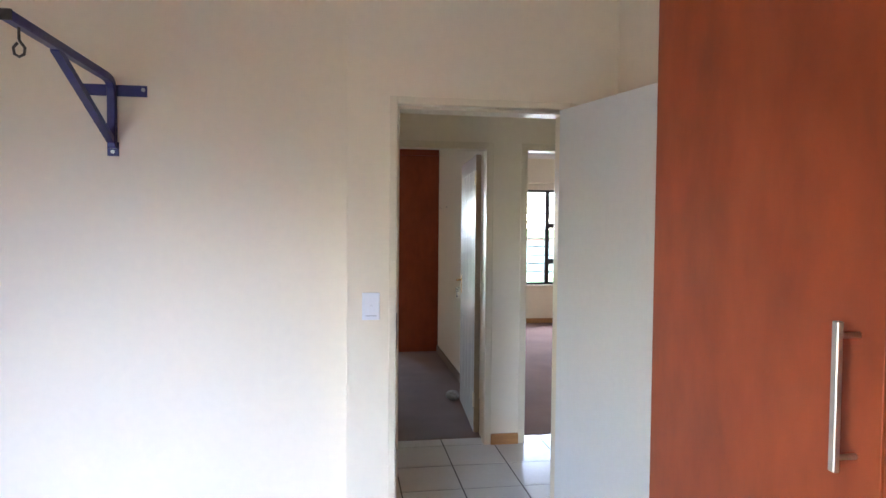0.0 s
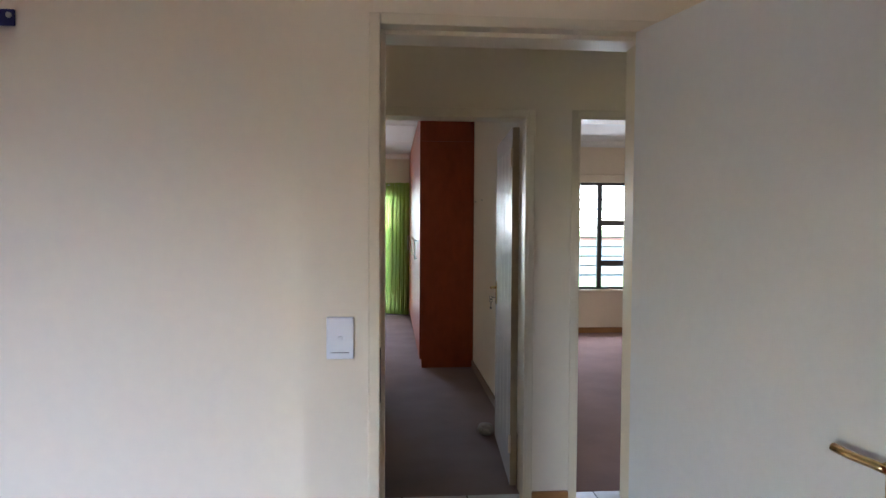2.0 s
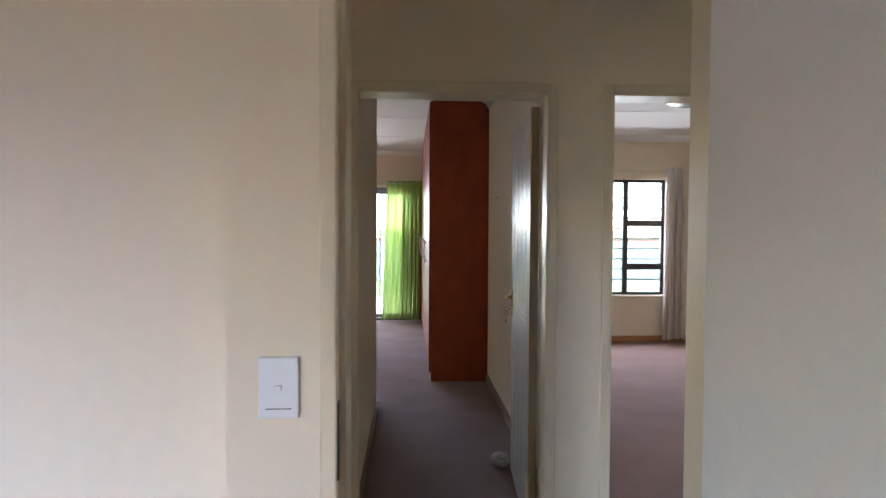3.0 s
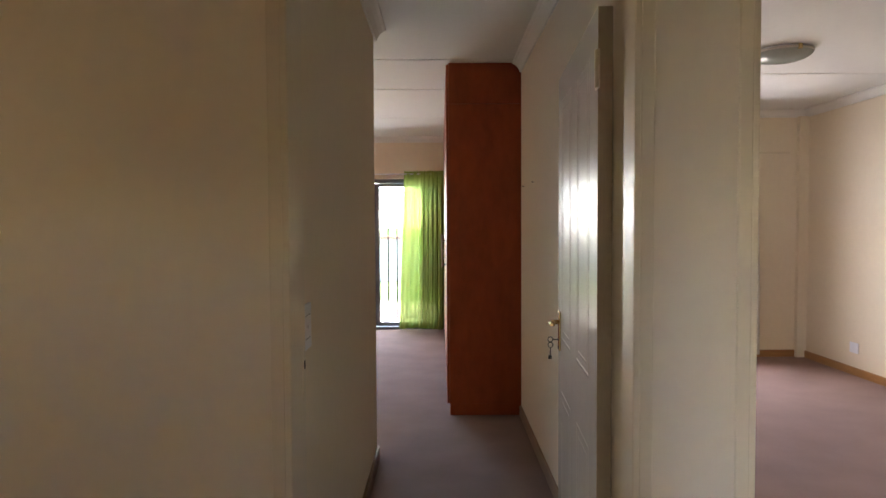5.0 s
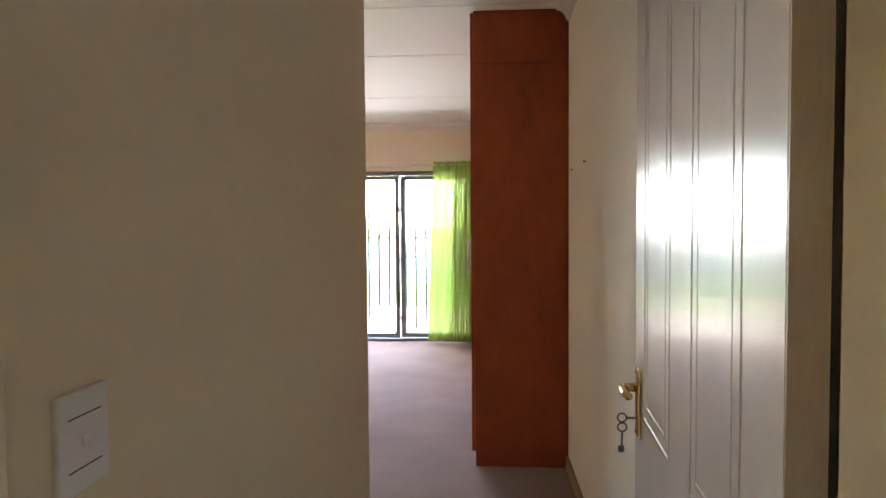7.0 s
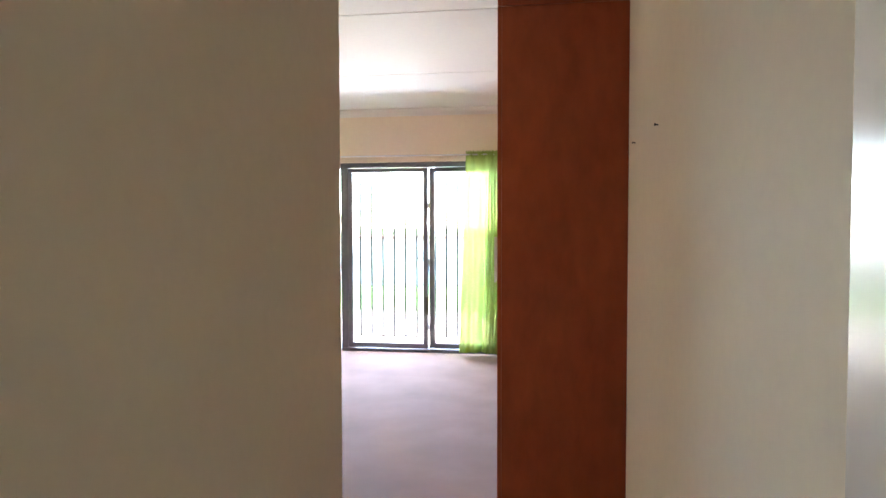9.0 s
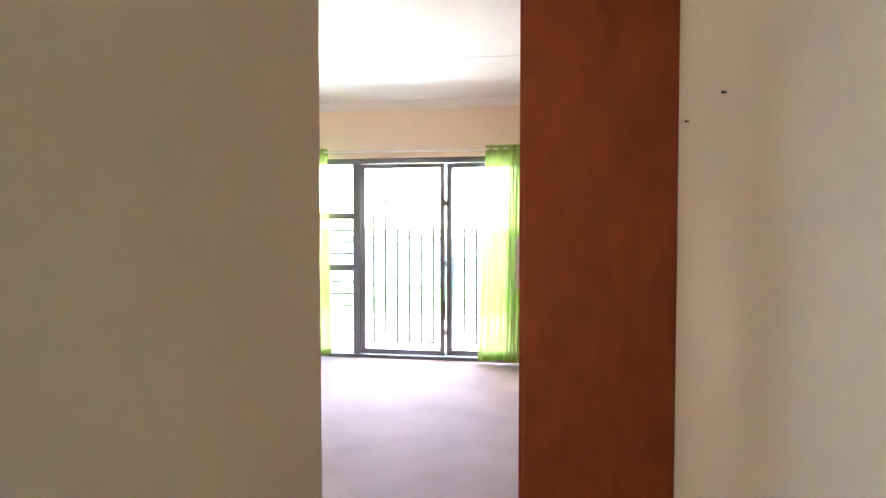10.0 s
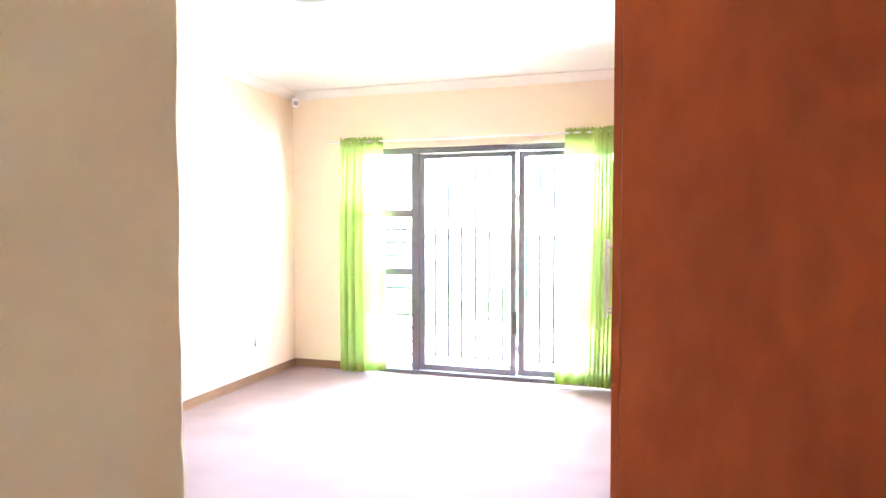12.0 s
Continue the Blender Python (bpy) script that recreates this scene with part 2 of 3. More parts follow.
wall("wall_bedroom_1_left", B1X0 - 0.14, B1X0, B1Y0, 4.04, [W1], along="y")
wall("wall_bedroom_1_right", B1XR, B1XR + 0.14, B1Y0, Y1, along="y")
wall("wall_hall", -2.74, 4.58, Y2, Y2B, [hole(D2), hole(D3)])
# Unseen end walls, each with a small hole added for the hall's fill light.
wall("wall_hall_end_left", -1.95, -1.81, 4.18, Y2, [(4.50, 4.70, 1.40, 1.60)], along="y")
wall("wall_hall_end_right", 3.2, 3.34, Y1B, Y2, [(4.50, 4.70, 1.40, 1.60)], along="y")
wall("wall_hall_back", 1.41, 3.34, Y1B - 0.14, Y1B)
wall("wall_passage", NIB[0] - 0.13, NIB[0], Y2B, NIB[1] - 0.13, along="y")

def worn_corner_wall(name, x0, x1, y0, y1):
    """A wall whose outer plaster corner at (x1, y1) is slightly rounded and chipped."""
    bm = bmesh.new()
    rows = []
    steps = 90
    for k in range(steps + 1):
        z = CEILING * k / steps
        c = 0.005 + 0.006 * max(0.0, noise.noise((3.1, 0.7, z * 9))) + 0.004 * max(0.0, noise.noise((1.3, 5.7, z * 31)))
        rows.append([bm.verts.new(p + (z,)) for p in ((x0, y0), (x1, y0), (x1, y1 - c), (x1 - c * 0.3, y1 - c * 0.3), (x1 - c, y1), (x0, y1))])
    for a, b in zip(rows, rows[1:]):
        for i in range(6):
            bm.faces.new((a[i], a[(i + 1) % 6], b[(i + 1) % 6], b[i]))
    bm.faces.new(rows[0][::-1]), bm.faces.new(rows[-1])
    return solid(name, bm, PAINT, "cream plaster wall with a chipped corner", kind="structure")


worn_corner_wall("wall_nib", XL - 0.14, NIB[0], NIB[1] - 0.13, NIB[1])
wall("wall_bedroom_2_left", XL - 0.22, XL, NIB[1], YF, along="y")
wall("wall_between", XR, X3, Y2B, YF, along="y")
SD = (-2.10, 0.55, 0.0, 2.09)
wall("wall_sliding_door", XL - 0.22, X3, YF, YF + 0.22, [SD])
W3 = (2.47, 3.70, 0.60, 2.10)
wall("wall_bedroom_3_far", X3, XR3 + 0.22, YB3, YB3 + 0.22, [W3])
wall("wall_bedroom_3_right", XR3, XR3 + 0.22, Y2B, YB3, along="y")
wall("wall_bathroom_left", XL - 0.14, XL, Y2B, NIB[1] - 0.13, along="y")

# ---- floors and ceilings ----
solid("floor_bedroom_1", boxes((B1X0, B1XR, B1Y0, 3.93, -0.12, 0.0)), CARPET, "brown carpet in the first bedroom", kind="structure")
solid("floor_bedroom_1_recess", boxes((B1X0, 0.02, 3.93, 4.04, -0.12, 0.0)), CARPET, "brown carpet below the bracket wall", kind="structure")
solid("floor_bedroom_2", boxes((XL, XR, 5.385, YF + 0.02, -0.12, 0.0)), CARPET, "brown carpet in the main bedroom", kind="structure")
solid("floor_bedroom_3", boxes((XR + 0.01, XR3, 5.385, YB3, -0.12, -0.001)), CARPET_RED, "reddish brown carpet in the third bedroom", kind="structure")
hall_floor = solid("floor_hall", boxes((-1.81, 3.2, 3.93, 5.385, -0.12, -0.0022)), GROUT, "off-white glazed floor tiles with dark joints", kind="structure")


def ceiling(name, x0, x1, y0, y1, joints=()):
    bm = boxes((x0, x1, y0, y1, CEILING, CEILING + 0.05))
    for y in joints:
        box(bm, x0, x1, y - 0.006, y + 0.006, CEILING - 0.003, CEILING + 0.001)
    return solid(name, bm, CEIL, "white ceiling boards with thin cover strips", kind="structure")


ceiling("ceiling_bedroom_1", B1X0, B1XR, B1Y0, 4.04)
ceiling("ceiling_hall", -1.95, 3.34, 3.99, Y2)
ceiling("ceiling_bedroom_2", XL, XR, Y2B, YF, (8.42, 9.42, 10.90))
ceiling("ceiling_bedroom_3", X3, XR3, Y2B, YB3, (7.1, 8.9))


def cornice(name, runs):
    """Coved cornice: runs of (start, end, inward normal)."""
    bm = bmesh.new()
    drop = 0.075
    prof = [(0, -drop), (0.012, -drop), (0.016, -drop * 0.80), (0.030, -drop * 0.48), (0.052, -drop * 0.22), (drop - 0.010, -0.014), (drop - 0.004, -0.010), (drop - 0.004, 0)]
    for (ax, ay), (bx, by), (nx, ny) in runs:
        rows = []
        for p in ((ax, ay), (bx, by)):
            rows.append([bm.verts.new((p[0] + nx * o, p[1] + ny * o, CEILING + h)) for o, h in prof])
        for k in range(len(prof) - 1):
            bm.faces.new((rows[0][k], rows[1][k], rows[1][k + 1], rows[0][k + 1]))
    return solid(name, bm, CORN, "white coved plaster cornice", kind="structure")


cornice("cornice_bedroom_2", [((XR, Y2B), (XR, YF), (-1, 0)), ((XL, YF), (XR, YF), (0, -1)), ((XL, NIB[1]), (XL, YF), (1, 0)),
                              ((XL, NIB[1]), (NIB[0] + 0.0, NIB[1]), (0, 1)), ((NIB[0], Y2B), (NIB[0], NIB[1] + 0.07), (1, 0))])
cornice("cornice_bedroom_3", [((X3, YB3), (XR3, YB3), (0, -1)), ((XR3, Y2B), (XR3, YB3), (-1, 0)), ((X3, Y2B), (X3, YB3), (1, 0))])


def skirting(name, dims, mat, label):
    bm = boxes(*dims)
    bmesh.ops.bevel(bm, geom=[e for e in bm.edges if all(v.co.z > 0.05 for v in e.verts)], offset=0.004, segments=2, affect="EDGES")
    return solid(name, bm, mat, label, kind="structure")


SK = 0.075
skirting("baseboard_hall", [(D2[1] + FACE, D3[0] - FACE, Y2 - 0.016, Y2, -0.006, SK), (-1.81, D2[0] - FACE, Y2 - 0.016, Y2, -0.006, SK)], SKIRT, "orange-brown wooden skirting in the hall")
skirting("baseboard_bedroom_2", [(XR - 0.016, XR, Y2B, 8.50, 0, SK), (NIB[0], NIB[0] + 0.016, Y2B, NIB[1] + 0.016, 0, SK), (XL + 0.0, NIB[0], NIB[1], NIB[1] + 0.016, 0, SK),
                                 (XL, XL + 0.016, NIB[1] + 0.016, YF - 0.016, 0, SK), (XL, SD[0], YF - 0.016, YF, 0, SK)], SKIRTD, "brown wooden skirting in the main bedroom")
skirting("baseboard_bedroom_3", [(XR3 - 0.016, XR3, Y2B, YB3 - 0.016, 0, SK), (X3, XR3, YB3 - 0.016, YB3, 0, SK)], SKIRT, "oak skirting in the third bedroom")


# ---- door frames ----
def door_frame(name, d, y0, y1, leaf_side, label):
    """Pressed steel frame: face plates, lining, and the stop that the leaf shuts against."""
    f = thing(name, label, kind="structure", category="")
    t = 0.006
    ya, yb = y0 - t, y1 + t
    stop = (ya, y0 + 0.085) if leaf_side > 0 else (ya + 0.048, yb)
    for nm, a, b in (("jamb", d[0] - FACE, d[0] - 0.014), ("jamb", d[1] + 0.014, d[1] + FACE)):
        part(nm, boxes((a, b, ya, yb, -0.004, HEAD + FACE), bevel=0.004, segments=2), FRAME, f)
    part("head", boxes((d[0] - 0.0141, d[1] + 0.0141, ya, yb, HEAD + 0.014, HEAD + FACE), bevel=0.004, segments=2), FRAME, f)
    part("stop", boxes((d[0] - 0.016, d[0], *stop, -0.004, HEAD + 0.016), bevel=0.003, segments=2), FRAME, f)
    part("stop", boxes((d[1], d[1] + 0.016, *stop, -0.004, HEAD + 0.016), bevel=0.003, segments=2), FRAME, f)
    part("stop", boxes((d[0], d[1], *stop, HEAD, HEAD + 0.016), bevel=0.003, segments=2), FRAME, f)
    return f


f1 = door_frame("door_frame_1", D1, Y1, Y1B, -1, "cream enamelled steel door frame with a strike plate")
part("strike_plate", boxes((D1[0] - 0.017, D1[0] - 0.011, Y1 + 0.004, Y1 + 0.03, 0.955, 1.115), bevel=0.001), IRON, f1, "dark worn steel strike plate")
f2 = door_frame("door_frame_2", D2, Y2, Y2B, 1, "cream enamelled steel door frame to the main bedroom")
part("strike_plate", boxes((D2[0] - 0.017, D2[0] - 0.011, Y2B - 0.034, Y2B - 0.008, 0.985, 1.125), bevel=0.001), FRAME, f2, "painted-over steel strike plate")
part("latch_hole", boxes((D2[0] - 0.012, D2[0] - 0.0095, Y2B - 0.026, Y2B - 0.016, 1.068, 1.090)), SCREW, f2, "dark latch hole")
door_frame("door_frame_3", D3, Y2, Y2B, 1, "cream enamelled steel door frame to the third bedroom")


# ---- doors ----
def lever_set(leaf, x, z, y_face, out, toward, mat=BRASS):
    """Back plate with a lever and a key; out: the way the plate faces, toward: the way the lever points."""
    def Y(a, b):
        return (y_face + min(out * a, out * b), y_face + max(out * a, out * b))
    plate = part("handle_plate", boxes((x - 0.0215, x + 0.0215, *Y(0, 0.007), z - 0.078, z + 0.078), bevel=0.003, segments=2), mat, leaf, "polished brass back plate")
    for sx, sz in ((-0.012, 0.068), (0.012, 0.068), (-0.012, -0.068), (0.012, -0.068)):
        bm = bmesh.new()
        tube(bm, [(x + sx, y_face + out * 0.006, z + sz), (x + sx, y_face + out * 0.009, z + sz)], 0.0035, 8)
        part("screw", bm, IRON, plate)
    bm = bmesh.new()
    tube(bm, [(x, y_face + out * 0.006, z + 0.035), (x, y_face + out * 0.036, z + 0.035)], 0.010, 14)
    tube(bm, [(x - toward * 0.008, y_face + out * 0.040, z + 0.033), (x + toward * 0.02, y_face + out * 0.042, z + 0.036), (x + toward * 0.06, y_face + out * 0.042, z + 0.037), (x + toward * 0.100, y_face + out * 0.040, z + 0.041)], 0.0085, 12)
    part("lever", bm, mat, leaf, "curved brass lever handle", smooth=True)
    bm = bmesh.new()
    yk = y_face + out * 0.02
    tube(bm, [(x, y_face + out * 0.004, z - 0.035), (x, y_face + out * 0.030, z - 0.035)], 0.0028, 8)
    ring = [(x + 0.0, yk + out * (0.019 + 0.010 * math.cos(a)), z - 0.035 + 0.010 * math.sin(a)) for a in (2 * math.pi * k / 16 for k in range(17))]
    tube(bm, ring, 0.002, 6, caps=False)
    part("key", bm, IRON, leaf, "dark steel lever key in the lock", smooth=True)
    bm = bmesh.new()
    cx, cy, cz = x - toward * 0.004, yk + out * 0.018, z - 0.058
    tube(bm, [(cx, cy + 0.010 * math.cos(a), cz + 0.010 * math.sin(a)) for a in (2 * math.pi * k / 16 for k in range(17))], 0.002, 6, caps=False)
    tube(bm, [(cx, cy, cz - 0.010), (cx + toward * 0.006, cy + out * 0.002, cz - 0.056)], 0.0024, 8)
    box(bm, cx + toward * 0.003 - 0.0015, cx + toward * 0.003 + 0.0015, cy - 0.004, cy + 0.009, cz - 0.056, cz - 0.042)
    part("spare_key", bm, IRON, leaf, "spare key hanging from the first")


LEAF_H = 2.028
# flush door of the first bedroom, hinged at its right jamb, standing open into the room
d1 = thing("door_1", "plain white flush door standing open", "door", at=(0.985, Y1 - 0.012, 0), turn=-75.0, kind="structure")
# local: x runs from the hinge to the free edge; face at y = 0
L1 = 0.820
part("leaf", boxes((0.0, L1, 0.0, 0.040, 0.012, 2.045), bevel=0.002), DOORW, d1)
lever_set(d1, L1 - 0.031, 1.010, 0.0, -1, -1)
for hz in (0.25, 1.78):
    bm = bmesh.new()
    tube(bm, [(-0.004, 0.034, hz - 0.05), (-0.004, 0.034, hz + 0.05)], 0.006, 10)
    part("hinge", bm, FRAME, d1, "painted-over steel hinge", smooth=True)

# moulded panel door of the main bedroom, open against the passage wall
L2 = 0.858
d2 = thing("door_2", "glossy white moulded panel door folded open", "door", kind="structure")
d2.matrix_world = pose(0.941, Y2B + 0.024, 0, 0, 0, 86.2)


part("leaf", boxes((0.003, L2, -0.040, 0.0, 0.010, LEAF_H), bevel=0.002), DOORG, d2)
part("hinge_edge", boxes((0.0, 0.0035, -0.0395, -0.0005, 0.010, LEAF_H - 0.001)), DOOR_SHADE, d2, "hinge edge in door paint darkened as shade")


def moulding(x0, x1, z0, z1, drop0=0.0, drop1=0.0):
    """A raised bead in a closed loop, double stepped; drop: how far the top corner falls at each end."""
    bm = bmesh.new()
    for inset, out, wid in ((0.0, 0.0011, 0.0075), (0.032, 0.0008, 0.0065)):
        a0, a1, b0, b1 = x0 + inset, x1 - inset, z0 + inset, z1 - inset
        top = [(a0 + (a1 - a0) * k / 10, b1 - (drop0 * (1 - k / 10) ** 2 + drop1 * (k / 10) ** 2)) for k in range(11)]
        loop = [(a0, b0)] + top + [(a1, b0)]
        n = len(loop)
        cx, cz = (a0 + a1) / 2, (b0 + b1) / 2
        rings = []
        for x, z in loop:
            sx, sz = (1 if x < cx else -1), (1 if z < cz else -1)
            rings.append([bm.verts.new((x + sx * o * 1.0, y, z + sz * o)) for o, y in ((-wid, -0.0005), (-wid * 0.4, out), (wid * 0.4, out), (wid, -0.0005))])
        for i in range(n):
            p, q = rings[i], rings[(i + 1) % n]
            for k in range(3):
                bm.faces.new((p[k], p[k + 1], q[k + 1], q[k]))
    return bm


for x0, x1 in ((0.135, 0.360), (0.510, 0.748)):
    part("panel_moulding", moulding(x0, x1, 1.00, 1.92), DOORG, d2)
    part("panel_moulding", moulding(x0, x1, 0.20, 0.785), DOORG, d2)
lever_set(d2, L2 - 0.058, 1.022, 0.0, 1, -1)
for hz in (0.25, 1.86):
    bm = boxes((-0.020, 0.03, -0.002, 0.002, hz - 0.05, hz + 0.05))
    tube(bm, [(-0.008, 0.004, hz - 0.05), (-0.008, 0.004, hz + 0.05)], 0.007, 10)
    part("hinge", bm, FRAME, d2, "painted-over steel hinge")


# ---- switches, sockets ----
def plate_thing(name, label, category, w, h, rockers, m, slots=()):
    """A wall plate: its back at local y = 0, facing -y."""
    p = thing(name, label, category)
    p.matrix_world = m
    part("plate", boxes((-w / 2, w / 2, -0.010, 0.0, -h / 2, h / 2), bevel=0.003, segments=2), PLASTIC, p)
    for rx, rz, rw, rh in rockers:
        part("rocker", boxes((rx - rw / 2, rx + rw / 2, -0.014, -0.0095, rz - rh / 2, rz + rh / 2), bevel=0.0015), PLASTIC, p)
    for z in slots:
        part("slot", boxes((-w * 0.33, w * 0.33, -0.0104, -0.0095, z - 0.0009, z + 0.0009)), SCREW, p, "thin dark groove")
    return p


plate_thing("light_switch", "white plastic light switch beside the doorway", "light switch", 0.078, 0.122, [(0, 0.0, 0.014, 0.011)], pose(0.126, Y1, 1.150), (-0.042,))
plate_thing("light_switch", "white plastic double light switch on the passage wall", "light switch", 0.102, 0.134, [(0, 0.0, 0.014, 0.012)], pose(NIB[0], 5.622, 1.149, 0, 0, 90), (0.034, -0.034))
plate_thing("wall_socket", "white plastic wall socket above the skirting", "socket", 0.12, 0.10, [(-0.03, 0.0, 0.035, 0.04), (0.035, 0.01, 0.012, 0.02)], pose(XL, 11.83, 0.36, 0, 0, 90))
plate_thing("wall_socket", "white plastic wall socket in the third bedroom", "socket", 0.12, 0.10, [(-0.03, 0.0, 0.035, 0.04), (0.035, 0.01, 0.012, 0.02)], pose(XR3, 9.70, 0.26, 0, 0, -90))


# ---- the punching bag bracket ----
br = thing("bag_bracket", "dark blue steel punching bag wall bracket", "bracket", at=(-1.005, 4.04, 0))
part("crossbar", boxes((-0.150, 0.142, -0.007, 0.0, 2.072, 2.122), bevel=0.002), BLUE, br)
for sx in (-0.125, 0.127):
    bm = bmesh.new()
    tube(bm, [(sx, -0.006, 2.103), (sx, -0.012, 2.103)], 0.009, 6)
    part("bolt", bm, STEEL, br)
part("foot_plate", boxes((-0.027, 0.022, -0.006, 0.0, 1.807, 1.870), bevel=0.002), BLUE, br)
bm = bmesh.new()
tube(bm, [(-0.003, -0.005, 1.826), (-0.003, -0.011, 1.826)], 0.009, 6)
part("bolt", bm, STEEL, br)
bm = bmesh.new()
square_bar(bm, [(0, -0.020, 1.84), (0, -0.020, 2.075), (0, -0.023, 2.100), (0, -0.034, 2.122), (0, -0.055, 2.135), (0, -0.09, 2.140), (0, -0.89, 2.137)], 0.034, 0.032)
bmesh.ops.bevel(bm, geom=bm.edges[:], offset=0.003, segments=1, affect="EDGES")
part("arm", bm, BLUE, br, "bent square steel tube")
bm = bmesh.new()
square_bar(bm, [(-0.002, -0.026, 1.872), (-0.002, -0.560, 2.128)], 0.030, 0.026)
part("brace", bm, BLUE, br)
part("end_cap", boxes((-0.0175, 0.0175, -0.897, -0.889, 2.120, 2.154), bevel=0.001), IRON, br)
bm = bmesh.new()
hy = -0.815
tube(bm, [(0, hy, 2.125), (0, hy, 2.085), (0.004, hy, 2.076), (0.017, hy, 2.058), (0.014, hy, 2.038), (0, hy, 2.030), (-0.014, hy, 2.038), (-0.017, hy, 2.058), (-0.004, hy, 2.074)], 0.0045, 8)
part("hook", bm, IRON, br, "bare steel eye hook", smooth=True)


# ---- wardrobes ----
def bar_handle(door, x, y, z0, z1):
    bm = bmesh.new()
    box(bm, x - 0.039, x - 0.029, y - 0.006, y + 0.006, z0, z1)
    bmesh.ops.bevel(bm, geom=bm.edges[:], offset=0.0015, segments=1, affect="EDGES")
    for z in (z0 + 0.02, z1 - 0.02):
        tube(bm, [(x, y, z), (x - 0.034, y, z)], 0.0045, 8)
    part("handle", bm, STEEL, door, "brushed metal bar handle")


def wardrobe(x0, x1, y0, y1, split, doors, z_top, z_plinth, handle_z, label, near_flush=True):
    """A unit with its doors on the -x side: the body, a plinth, tall doors below and short ones above."""
    w = thing("wardrobe", label, "wardrobe", at=(x1, y0, 0), group="built-in wardrobe units")
    dx = lambda v: v - x1
    part("carcass", boxes((dx(x0 + 0.019), 0, 0, y1 - y0, z_plinth, split - 0.003), bevel=0.0012), CHERRY, w)
    part("top_carcass", boxes((dx(x0 + 0.019), 0, 0, y1 - y0, split, z_top), bevel=0.0012), CHERRY, w)
    part("plinth", boxes((dx(x0 + 0.023), 0, 0.001, y1 - y0, 0, z_plinth)), CHERRY, w)
    for a, b, side in doors:
        lo = part("door", boxes((dx(x0), dx(x0 + 0.018), a - y0 + 0.002, b - y0 - 0.002, z_plinth + 0.004, split - 0.002), bevel=0.001), CHERRY, w)
        yh = (b - y0 - 0.045) if side > 0 else (a - y0 + 0.045)
        bar_handle(lo, dx(x0), yh, *handle_z)
        if z_top - split > 0.1:
            part("door", boxes((dx(x0), dx(x0 + 0.018), a - y0 + 0.002, b - y0 - 0.002, split + 0.002, z_top - 0.012), bevel=0.001), CHERRY, w)
    return w


# main bedroom: four units in a row up to the window wall, the first with a rounded top corner against the cornice
for k in range(4):
    a = 8.502 + 0.983 * k
    wardrobe(0.562, XR - 0.001, a, a + 0.981, 2.355, [(a, a + 0.4905, 1), (a + 0.4905, a + 0.981, -1)], CEILING - 0.003, 0.088, (1.10, 1.335), "cherry-red melamine wardrobe with bar handles reaching the ceiling")
# first bedroom
b = 2.42
for w, doors in ((0.642, 1), (0.98, 2), (0.98, 2)):
    cut = [(b - w, b, -1)] if doors == 1 else [(b - w, b - w / 2, 1), (b - w / 2, b, -1)]
    wardrobe(0.726, B1XR - 0.001, b - w + 0.002, b, 2.355, cut, CEILING - 0.003, 0.07, (1.166, 1.379), "cherry-red melamine wardrobe with long bar handles")
    b -= w


# ---- sliding door, its frame, panes and gate ----
sd = thing("sliding_door", "dark bronze aluminium sliding door, closed", "door", at=(0, YF + 0.07, 0), kind="structure")
XS = (SD[0], -1.345, -0.425, SD[1])
part("head_frame", boxes((SD[0], SD[1], -0.045, 0.045, 2.035, 2.088), bevel=0.003), BRONZE, sd)
part("sill_frame", boxes((SD[0], SD[1], -0.050, 0.050, -0.02, 0.035), bevel=0.003), BRONZE, sd)
part("frame_post", boxes((SD[0], SD[0] + 0.05, -0.045, 0.045, 0.035, 2.035), bevel=0.003), BRONZE, sd)
part("frame_post", boxes((SD[1] - 0.05, SD[1], -0.045, 0.045, 0.035, 2.035), bevel=0.003), BRONZE, sd)
part("frame_post", boxes((XS[1] - 0.045, XS[1] + 0.035, -0.045, 0.045, 0.035, 2.035), bevel=0.003), BRONZE, sd)


def sash(x0, x1, yc, w=0.048):
    s = part("sash", boxes((x0, x0 + w, yc - 0.018, yc + 0.018, 0.04, 2.03), (x1 - w, x1, yc - 0.018, yc + 0.018, 0.04, 2.03),
                           (x0 + w, x1 - w, yc - 0.018, yc + 0.018, 0.04, 0.095), (x0 + w, x1 - w, yc - 0.018, yc + 0.018, 1.985, 2.03)), BRONZE, sd)
    p = part("pane", boxes((x0 + w, x1 - w, yc - 0.003, yc + 0.003, 0.095, 1.985)), GLASS, s, "glass pane tinted to dim the view outside")
    p.visible_shadow = False


sash(XS[1] + 0.037, XS[2] + 0.012, -0.020)
sash(XS[2] + 0.026, SD[1] - 0.052, 0.022, 0.058)
p = part("pane", boxes((XS[2] + 0.012, XS[2] + 0.026, -0.003, 0.003, 0.035, 2.035)), GLASS, sd, "narrow glass strip between the sashes")
p.visible_shadow = False
for z in (0.28, 1.00, 1.62):
    part("clip", boxes((XS[2] + 0.011, XS[2] + 0.027, -0.012, 0.012, z - 0.03, z + 0.03)), BRONZE, sd)
part("lock", boxes((XS[2] - 0.012, XS[2] + 0.022, -0.060, -0.038, 0.42, 0.62), bevel=0.003), IRON, sd, "dark lock case")
